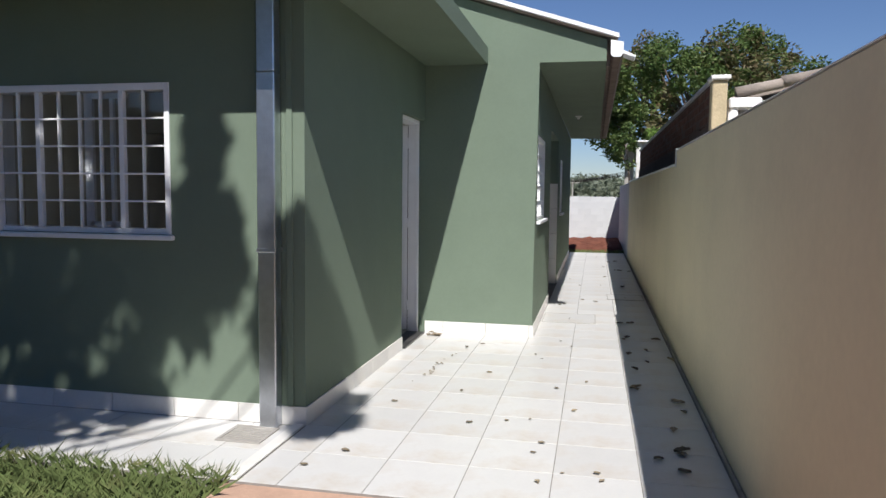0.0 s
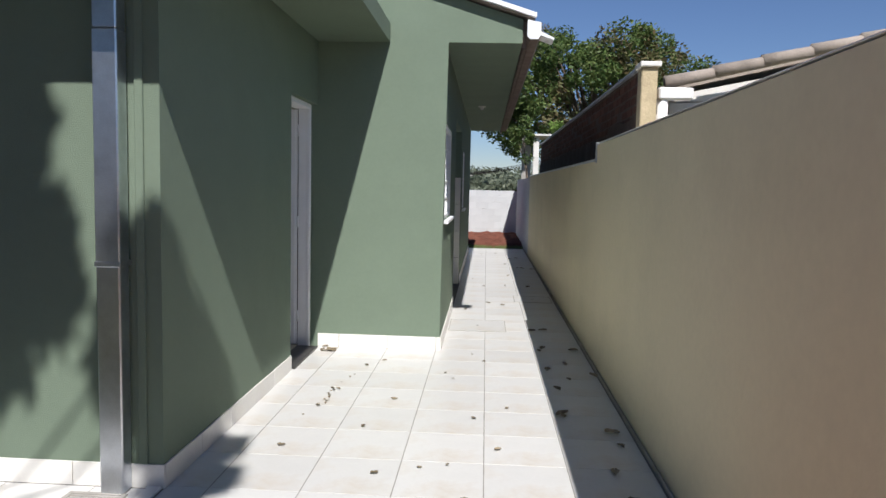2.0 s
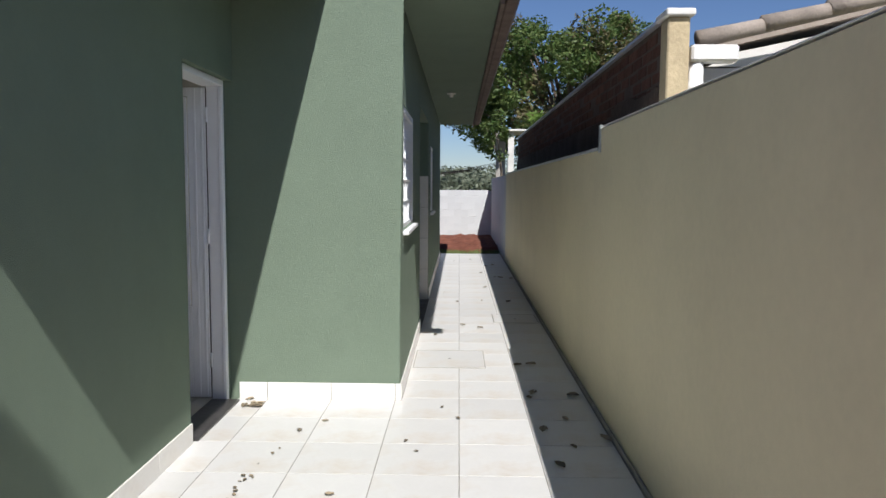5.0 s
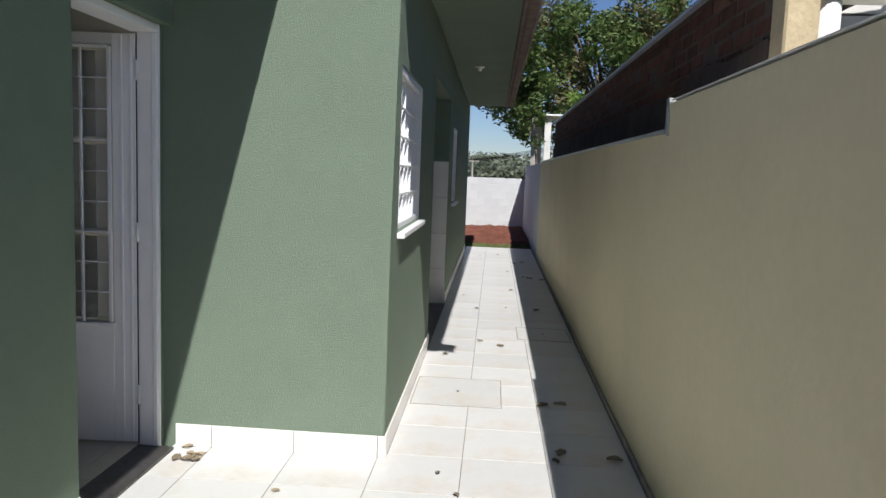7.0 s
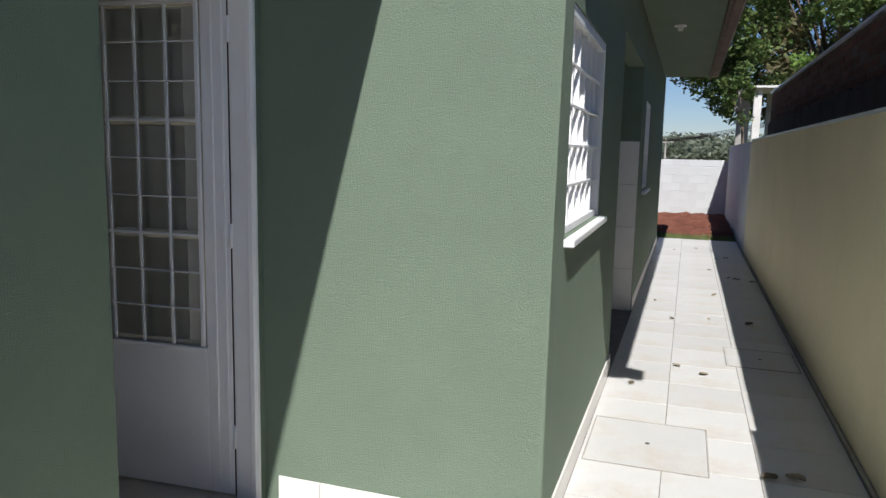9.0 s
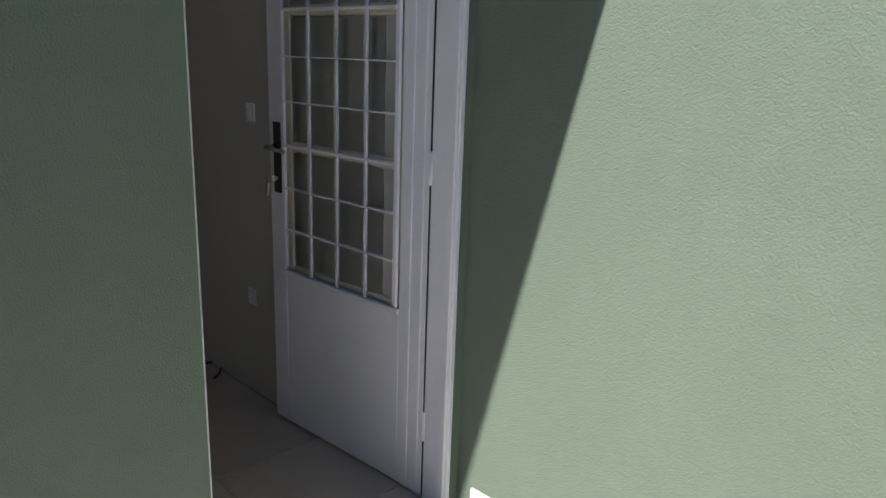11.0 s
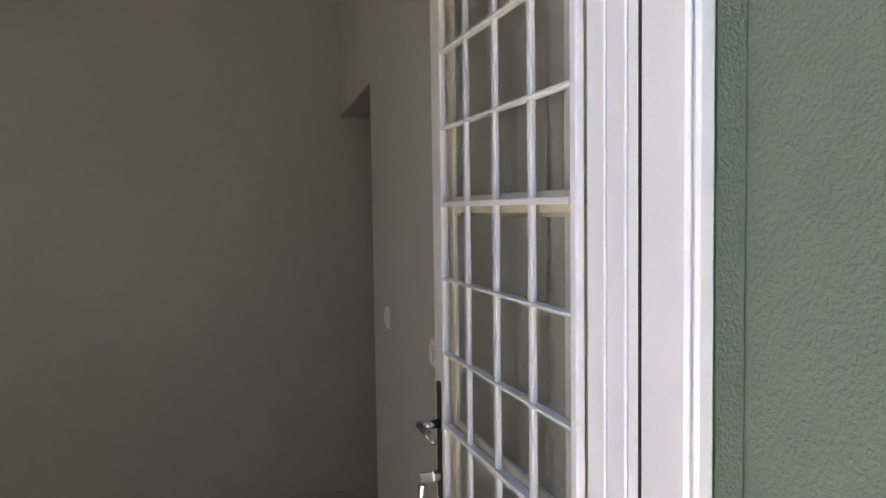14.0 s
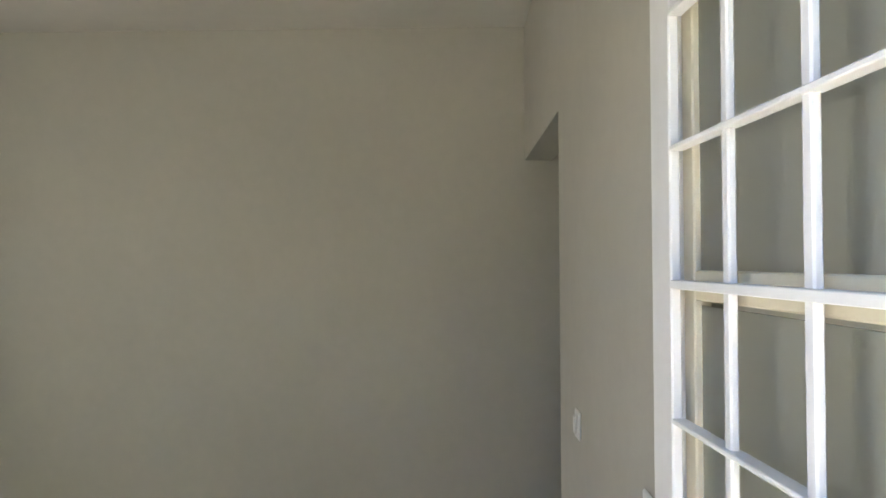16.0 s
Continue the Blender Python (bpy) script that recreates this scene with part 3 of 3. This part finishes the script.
# ---- neighbour's side ----
def neighbour():
    t = thing("brick_wall", "sooty unplastered clay brick wall with an ochre end", "wall")
    boxes("core", MORTAR, t, (2.665, 2.36, 0, 2.735, 12.3, 2.40))
    bm = bmesh.new()
    ragged = random.Random(41)
    y = 2.362
    while y < 12.28:      # coat of cement slapped over the lower courses, with a ragged upper edge
        step = ragged.uniform(0.03, 0.09)
        box(bm, 2.643, y, 0, 2.664, min(y + step, 12.29), 1.985 + 0.05 * noise.noise((y * 1.7, 0, 0)) + ragged.uniform(-0.008, 0.008) + (0.07 if y < 3.6 else 0.0))
        y += step
    part("cement_coat", bm, COAT, t, "dark stained cement coat over the lower courses")
    boxes("end_pier", OCHRE, t, (2.645, 2.22, 0, 2.765, 2.358, 2.40), label="ochre rendered end pier", bevel=0.008)
    boxes("pier_cap", PALEWALL, t, (2.63, 2.19, 2.402, 2.785, 2.42, 2.44), label="pale cement cap", bevel=0.006)
    boxes("coping", FLASH, t, (2.635, 2.425, 2.402, 2.765, 12.3, 2.422), label="thin grey coping")
    h = thing("neighbour_house", "neighbour's pale house with a weathered tiled roof", "house")
    boxes("wall", PALEWALL, h, (2.95, 2.6, 0, 6.5, 9.0, 2.19))
    bm = bmesh.new()
    prism(bm, [(2.95, 2.2), (6.6, 2.2), (6.6, 3.0), (2.95, 2.24)], 1, 2.6, 2.75)
    part("gable", bm, PALEWALL, h)
    boxes("barge_board", VOID, h, (2.92, 2.46, 2.20, 2.99, 2.59, 2.26))
    for i in range(9):
        x, z = 2.86 + i * 0.36, 2.315 + i * 0.36 * 0.235
        bm = bmesh.new()
        tube(bm, (x, 2.40, z), (x + 0.41, 2.40, z + 0.086), 0.050, 0.041, 12)
        part("verge_tile", bm, CLAY, h, smooth=True)
    bm = bmesh.new()
    prism(bm, [(2.86, 2.26), (6.6, 3.14), (6.6, 3.19), (2.86, 2.31)], 1, 2.62, 9.2)
    part("roof", bm, CLAY, h)
    g = thing("roof_gutter", "white boxed gutter end under the neighbour's roof", "gutter")
    boxes("trough", PVC, g, (2.785, 2.24, 2.17, 3.04, 2.345, 2.26), bevel=0.012)
    p = thing("drain_pipe", "white plastic drain pipe with a coupling collar", "pipe")
    bm = bmesh.new()
    tube(bm, (2.825, 2.30, 0), (2.825, 2.30, 2.169), 0.042, n=18)
    part("pipe", bm, PVC, p, smooth=True)
    bm = bmesh.new()
    tube(bm, (2.825, 2.30, 1.98), (2.825, 2.30, 2.06), 0.05, n=18)
    part("collar", bm, PVC, p, smooth=True)
    s = thing("garden_shelter", "small concrete canopy on a pale pillar past the brick wall", "shelter")
    boxes("canopy", PALEWALL, s, (2.72, 19.8, 3.12, 5.0, 21.6, 3.18), bevel=0.01)
    boxes("pillar", PALEWALL, s, (2.98, 19.95, 0, 3.16, 20.13, 3.119), bevel=0.01)
    boxes("back_wall", CONC, s, (2.66, 20.6, 0, 2.95, 20.75, 3.118), (3.4, 21.4, 0, 5.0, 21.5, 3.118), label="grey cement wall under the canopy")
    return t
BRICKWALL = neighbour()


# ---- rear wall of blocks ----
REAR = structure("wall_north", BLOCK, (-6.0, 19.52, -0.2, XR + 0.14, 19.64, 1.36), label="whitewashed concrete block wall across the rear yard", category="wall")


# ---- trees ----
def leaf_cloud(name, material, clumps, per, size, rng):
    """Many small leaves about the given clump centres (x, y, z, r), joined into one mesh."""
    verts, faces = [], []
    for x, y, z, r in clumps:
        for _ in range(per):
            d = Vector((rng.gauss(0, 1), rng.gauss(0, 1), rng.gauss(0, 0.8))).normalized() * r * (0.35 + 0.65 * rng.random() ** 0.5)
            c = Vector((x, y, z)) + d
            a = Vector((rng.gauss(0, 1), rng.gauss(0, 1), rng.gauss(0, 0.6))).normalized()
            b = a.cross(Vector((rng.gauss(0, 1), rng.gauss(0, 1), rng.gauss(0, 1)))).normalized()
            s = size * (0.6 + 0.8 * rng.random())
            i = len(verts)
            verts += [c - a * s, c + b * s * 0.42 + a * s * 0.1, c + a * s, c - b * s * 0.42 + a * s * 0.1]
            faces.append((i, i + 1, i + 2, i + 3))
    me = bpy.data.meshes.new(name)
    me.from_pydata([tuple(v) for v in verts], [], faces)
    me.materials.append(material)
    return new(name, me)


def tree(name, label, base, top, crown, n, r0, per, size, seed, mats=(LEAF,), trunk=0.22, lobes=()):
    """Tapered trunk and limbs, a crown of leaf clumps that reach unevenly out of an ellipsoid (centre, radii), and outlying sprays (centre, radii, count)."""
    rng = random.Random(seed)
    t = thing(name, label, "tree", pose(*base))
    B = Vector(base)
    bm = bmesh.new()
    fork = Vector(top)
    tube(bm, (0, 0, -0.1), (fork - B) * 0.5 + Vector((0.08, 0.05, 0)), trunk, trunk * 0.8)
    tube(bm, (fork - B) * 0.5 + Vector((0.08, 0.05, 0)), fork - B, trunk * 0.8, trunk * 0.62)
    (cx, cy, cz), (rx, ry, rz) = crown
    clumps = []
    for i in range(n):
        u = Vector((rng.gauss(0, 1), rng.gauss(0, 1), rng.gauss(0, 1))).normalized() * (0.45 + 0.6 * rng.random() ** 0.6)
        c = Vector((cx + u.x * rx, cy + u.y * ry, cz + u.z * rz))
        clumps.append((*(c - B), r0 * (0.5 + 0.8 * rng.random())))
        if i % 4 == 0:
            mid = fork.lerp(c, 0.5) + Vector((0, 0, 0.15))
            tube(bm, fork - B, mid - B, trunk * 0.32, trunk * 0.18, 6)
            tube(bm, mid - B, c - B, trunk * 0.18, trunk * 0.04, 6)
    for (lx, ly, lz), (sx, sy, sz), count in lobes:
        tube(bm, fork - B, Vector((lx, ly, lz)) - B, trunk * 0.2, trunk * 0.06, 6)
        for i in range(count):
            c = Vector((lx + rng.uniform(-sx, sx), ly + rng.uniform(-sy, sy), lz + rng.uniform(-sz, sz)))
            clumps.append((*(c - B), 0.13 * (0.6 + 0.8 * rng.random())))
    part("trunk", bm, BARK, t, smooth=True)
    k = len(mats)
    for i, m in enumerate(mats):
        ob = leaf_cloud("crown", m, clumps[i::k], per, size, rng)
        ob.parent = t
    return t


tree("broad_tree", "tall leafy tree with brownish seed pods behind the brick wall", (5.6, 24.5, 0), (5.6, 24.5, 2.4), ((5.3, 24.5, 4.95), (4.5, 2.8, 2.4)), 240, 0.60, 270, 0.085, 5, (LEAF, LEAF, LEAF, LEAF_DRY), 0.28)
tree("slender_tree", "thin drooping tree beside the garden canopy", (2.85, 19.8, 0), (2.75, 19.8, 2.2), ((2.55, 19.8, 2.95), (0.42, 0.4, 0.95)), 20, 0.16, 70, 0.055, 8, (LEAF,), 0.05)
tree("garden_bush", "bright green sapling growing over the brick wall", (2.95, 10.4, 0), (2.95, 10.4, 2.2), ((2.92, 10.4, 2.55), (0.2, 0.4, 0.28)), 10, 0.10, 60, 0.045, 9, (SHRUB,), 0.02)
# the tree whose shade falls on the front wall
tree("street_tree", "leafy garden tree that shades the front wall", (-3.2, -6.4, 0), (-2.0, -6.0, 3.0), ((-1.38, -4.9, 6.3), (1.9, 1.5, 1.25)), 200, 0.28, 72, 0.085, 12, (LEAF,), 0.16,
     lobes=(((0.80, -4.9, 7.1), (0.13, 0.2, 0.5), 11), ((0.62, -4.9, 6.5), (0.25, 0.3, 0.25), 10), ((1.22, -4.9, 6.35), (0.09, 0.2, 0.35), 6), ((1.36, -4.62, 5.95), (0.28, 0.32, 0.45), 26)))
# unseen extra tree, added so its crown dims sky light on the front wall
tree("skyblock_tree", "unseen dense tree added to cover sky before the front wall", (-3.6, -7.6, 0), (-3.4, -7.4, 2.4), ((-4.4, -7.2, 5.4), (2.0, 1.7, 2.2)), 200, 0.45, 55, 0.13, 14, (LEAF,), 0.2)


# ---- distance ----
def woods():
    rng = random.Random(21)
    clumps = []
    for i in range(800):
        x = rng.uniform(-110, 130)
        y = rng.uniform(95, 170)
        z = min(1.0, (y - 90) / 130) * 4
        r = rng.uniform(1.2, 2.6)
        clumps.append((x, y, z + r * 0.7, r))
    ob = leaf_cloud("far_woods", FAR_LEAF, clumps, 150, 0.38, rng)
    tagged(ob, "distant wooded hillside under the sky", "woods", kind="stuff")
woods()


def power_pole(x, y, h):
    t = thing("power_pole", "distant concrete power pole with a crossarm", "pole", pose(x, y, -0.05), "power poles")
    bm = bmesh.new()
    tube(bm, (0, 0, 0), (0, 0, h), 0.14, 0.09, 8)
    part("shaft", bm, CONC, t)
    boxes("crossarm", CONC, t, (-0.9, -0.06, h - 0.5, 0.9, 0.06, h - 0.38))
POLES = [(-2.9, 88, 3.3), (-1.2, 92, 3.4), (12.3, 86, 6.2), (-24.0, 90, 3.4)]
for p in POLES:
    power_pole(*p)


def power_lines():
    bm = bmesh.new()
    for a, b in ((POLES[3], POLES[0]), (POLES[0], POLES[2]), (POLES[1], POLES[2])):
        for dx in (-0.8, 0, 0.8):
            p, q = Vector((a[0] + dx, a[1], a[2] - 0.42)), Vector((b[0] + dx, b[1], b[2] - 0.42))
            for i in range(8):
                f, g = i / 8, (i + 1) / 8
                u, v = p.lerp(q, f), p.lerp(q, g)
                u.z -= 1.6 * f * (1 - f)
                v.z -= 1.6 * g * (1 - g)
                tube(bm, u, v, 0.03, n=4)
    tagged(part("power_lines", bm, VOID), "slack power cables between distant poles", "cables")
power_lines()


# ---- grass ----
def grass(name, x0, x1, y0, y1, n, h, seed, label):
    rng = random.Random(seed)
    verts, faces = [], []
    for _ in range(n):
        x, y = rng.uniform(x0, x1), rng.uniform(y0, y1)
        a = rng.uniform(0, math.pi)
        hh = h * rng.uniform(0.5, 1.3)
        w = 0.004
        lx, ly = rng.gauss(0, 0.5) * hh, rng.gauss(0, 0.5) * hh
        i = len(verts)
        verts += [(x - w * math.cos(a), y - w * math.sin(a), -0.06), (x + w * math.cos(a), y + w * math.sin(a), -0.06), (x + lx * 0.4 + w * 0.7, y + ly * 0.4, -0.06 + hh * 0.6), (x + lx, y + ly, -0.06 + hh)]
        faces += [(i, i + 1, i + 2), (i, i + 2, i + 3)]
    me = bpy.data.meshes.new(name)
    me.from_pydata(verts, [], faces)
    me.materials.append(BLADE)
    tagged(new(name, me), label, "grass", kind="stuff")


grass("lawn", -3.6, -0.07, -2.6, -0.80, 26000, 0.10, 31, "ragged green lawn edging the paved porch")
grass("rear_grass", -2.5, 2.46, 14.2, 15.0, 4500, 0.09, 32, "strip of green grass past the end of the paving")


# ---- fallen leaves ----
def fallen_leaf(x, y, s, rz, seed):
    rng = random.Random(seed)
    bm = bmesh.new()
    n = 7
    rows = []
    for i in range(n):
        f = i / (n - 1)
        w = math.sin(math.pi * (0.06 + 0.9 * f)) * (0.62 + 0.18 * rng.random())
        c = 0.10 * math.sin(3 * f + seed)
        rows.append([bm.verts.new(((f - 0.5) * s, sx * w * s * 0.5, s * (0.03 + abs(sx) * (0.10 + 0.08 * rng.random()) + c * 0.5 + 0.06))) for sx in (-1, 0, 1)])
    for a, b in zip(rows, rows[1:]):
        for k in (0, 1):
            bm.faces.new((a[k], a[k + 1], b[k + 1], b[k]))
    lo = min(v.co.z for v in bm.verts)
    for v in bm.verts:
        v.co.z -= lo
    ob = part("fallen_leaf", bm, LITTER)
    ob.matrix_world = pose(x, y, 0.0055, 0, 0, rz)
    tagged(ob, "curled dry leaf lying on the white paving", "leaf", "fallen leaves")


rng = random.Random(77)
for i in range(26):      # in the shade of the boundary wall
    fallen_leaf(rng.uniform(2.03, 2.42), rng.uniform(-0.4, 3.4) if i < 18 else rng.uniform(3.4, 12), rng.uniform(0.05, 0.10), rng.uniform(0, 360), i)
for i in range(24):      # across the sunny porch paving
    fallen_leaf(rng.uniform(0.15, 1.85), rng.uniform(-0.7, 3.0), rng.uniform(0.022, 0.05), rng.uniform(0, 360), 40 + i)
for i in range(18):      # a swept line of fragments
    f = rng.random()
    fallen_leaf(0.42 + 0.12 * f + rng.gauss(0, 0.02), 1.15 + 1.2 * f, rng.uniform(0.012, 0.035), rng.uniform(0, 360), 120 + i)
for i in range(12):      # blown together by the door
    fallen_leaf(rng.uniform(0.03, 0.22), rng.uniform(2.95, 3.12), rng.uniform(0.035, 0.07), rng.uniform(0, 360), 70 + i)
for i in range(10):
    fallen_leaf(rng.uniform(1.25, 1.95), rng.uniform(3.6, 13), rng.uniform(0.04, 0.07), rng.uniform(0, 360), 90 + i)

# ---- pieces: skirting, paving, bricks, blocks ----
def pieces(name, parent, cells, material):
    """One object per piece, sharing a mesh between pieces of the same size. cells: (x, y, z, dx, dy, dz), centre and size."""
    kinds = {}
    for x, y, z, dx, dy, dz in cells:
        key = (round(dx, 3), round(dy, 3), round(dz, 3))
        if key not in kinds:
            bm = bmesh.new()
            box(bm, -key[0] / 2, -key[1] / 2, -key[2] / 2, key[0] / 2, key[1] / 2, key[2] / 2)
            kinds[key] = mesh(name, bm, material, min(0.0025, min(key) * 0.12))
        ob = new(name, kinds[key])
        ob.location = (x, y, z)
        ob.parent = parent


def span(a, b, step, first=None):
    """Cuts a stretch into tiles of one step; the first joint may be given."""
    cuts = [a]
    c = first if first is not None else a + step
    while c < b - 0.02:
        if c > a + 0.02:
            cuts.append(c)
        c += step
    return list(zip(cuts, cuts[1:] + [b]))


G = 0.0045
cells = []
XS = span(0.0, XR - 0.031, 0.4455, 0.21)
for x0, x1 in XS:
    for y0, y1 in span(-0.885, 14.2, 0.455, -0.875):
        a, b = (x0, x1)
        if y1 <= YB + 0.05 and y0 < YB:
            y1 = min(y1, YB - 0.002) if x0 < XH - 0.05 else y1
        if y0 >= YB - 0.2 and b <= XH + 0.02:
            continue
        if y0 >= YB - 0.2 and a < XH:
            a = XH + 0.012
        if b - a < 0.03 or y1 - y0 < 0.03:
            continue
        cells.append(((a + b) / 2, (y0 + y1) / 2, -0.004, b - a - G, y1 - y0 - G, 0.008))
for x0, x1 in span(-4.2, -0.077, 0.4455, -3.90):
    for y0, y1 in span(-0.885, -0.012, 0.455, -0.45):
        cells.append(((x0 + x1) / 2, (y0 + y1) / 2, -0.004, x1 - x0 - G, y1 - y0 - G, 0.008))
pieces("paving_tile", FLOOR, cells, TILE)

SK = 0.118
cells = [((a + b) / 2, -0.006, SK / 2 + 0.001, b - a - G, 0.011, SK) for a, b in span(-3.4, 0.011, 0.45, -3.15)]
cells += [(0.006, (a + b) / 2, SK / 2 + 0.001, 0.011, b - a - G, SK) for a, b in span(0.0, DY0, 0.45)]
cells += [((a + b) / 2, YB - 0.006, SK / 2 + 0.001, b - a - G, 0.011, SK) for a, b in span(0.012, XH + 0.011, 0.4455, 0.21)]
cells += [(XH + 0.006, (a + b) / 2, SK / 2 + 0.001, 0.011, b - a - G, SK) for s in ((YB, R0[0]), (R0[1], 13.4)) for a, b in span(*s, 0.455)]
SKB = structure("baseboard", GROUT, (-3.4, -0.004, 0.001, 0.002, -0.0005, SK), (0.0005, 0.0, 0.001, 0.004, DY0, SK), (0.013, YB - 0.004, 0.001, XH, YB - 0.0005, SK), (XH + 0.0005, YB, 0.001, XH + 0.004, R0[0], SK),
                (XH + 0.0005, R0[1], 0.001, XH + 0.004, 13.4, SK), label="white tile skirting along the foot of the house", category="baseboard")
pieces("skirting_tile", SKB, cells, SKIRT)

TILED = structure("recess_tiling", GROUT, (0.36, R0[1] - 0.006, 0.0, XH - 0.002, R0[1] - 0.001, 1.62), label="white wall tiles in the laundry recess", category="tiling")
pieces("wall_tile", TILED, [((a + b) / 2, R0[1] - 0.010, 0.2 + k * 0.405, b - a - G, 0.009, 0.401) for a, b in span(0.36, XH - 0.002, 0.39) for k in range(4)], SKIRT)

cells = []
for x0, x1 in span(ROOM_X, -0.16, 0.455, -3.0):
    for y0, y1 in span(0.16, ROOM_Y + 1.5, 0.455, 0.365):
        if y0 > ROOM_Y - 0.3 and x1 > HALL_X:
            y1 = min(y1, ROOM_Y - 0.002)
            if y1 - y0 < 0.03 or y0 > ROOM_Y - 0.02:
                continue
        cells.append(((x0 + x1) / 2, (y0 + y1) / 2, 0.012, x1 - x0 - G, y1 - y0 - G, 0.008))
for y0, y1 in span(ROOM_Y, 4.6, 0.455):
    cells.append((-2.33, (y0 + y1) / 2, 0.0125, 0.31, y1 - y0 - G, 0.008))
pieces("floor_tile", ROOMFLOOR, cells, ROOMTILE)
SKR = structure("baseboard_room", ROOM, (ROOM_X + 0.0005, 0.2, 0.017, ROOM_X + 0.004, 5.0, 0.10), label="beige tile skirting at the foot of the room's walls", category="baseboard")
pieces("skirting_tile", SKR, [(ROOM_X + 0.007, (a + b) / 2, 0.058, 0.010, b - a - G, 0.084) for a, b in span(0.2, 4.9, 0.455)], ROOMTILE)

cells = []
rng = random.Random(4)
for k in range(6):
    z = 1.965 + k * 0.075
    y = 2.38 + (0.115 if k % 2 else 0.0)
    while y < 12.0:
        n = rng.uniform(0.195, 0.215)
        cells.append((2.6715 + rng.uniform(-0.004, 0.004), y + 0.1, z + rng.uniform(-0.004, 0.004), 0.02, round(n, 2), 0.058))
        y += 0.232 + rng.uniform(-0.008, 0.008)
pieces("brick", BRICKWALL, cells, BRICK)

cells = []
for k in range(7):
    z = 0.0 + 0.1 + k * 0.2
    x = -2.0 + (0.2 if k % 2 else 0.0)
    while x < XR:
        cells.append((x + 0.2, 19.5285, z, 0.396, 0.023, 0.196 if k < 6 else 0.157))
        x += 0.4
pieces("block", REAR, [c for c in cells if c[0] + 0.2 < XR + 0.1], BLOCK)
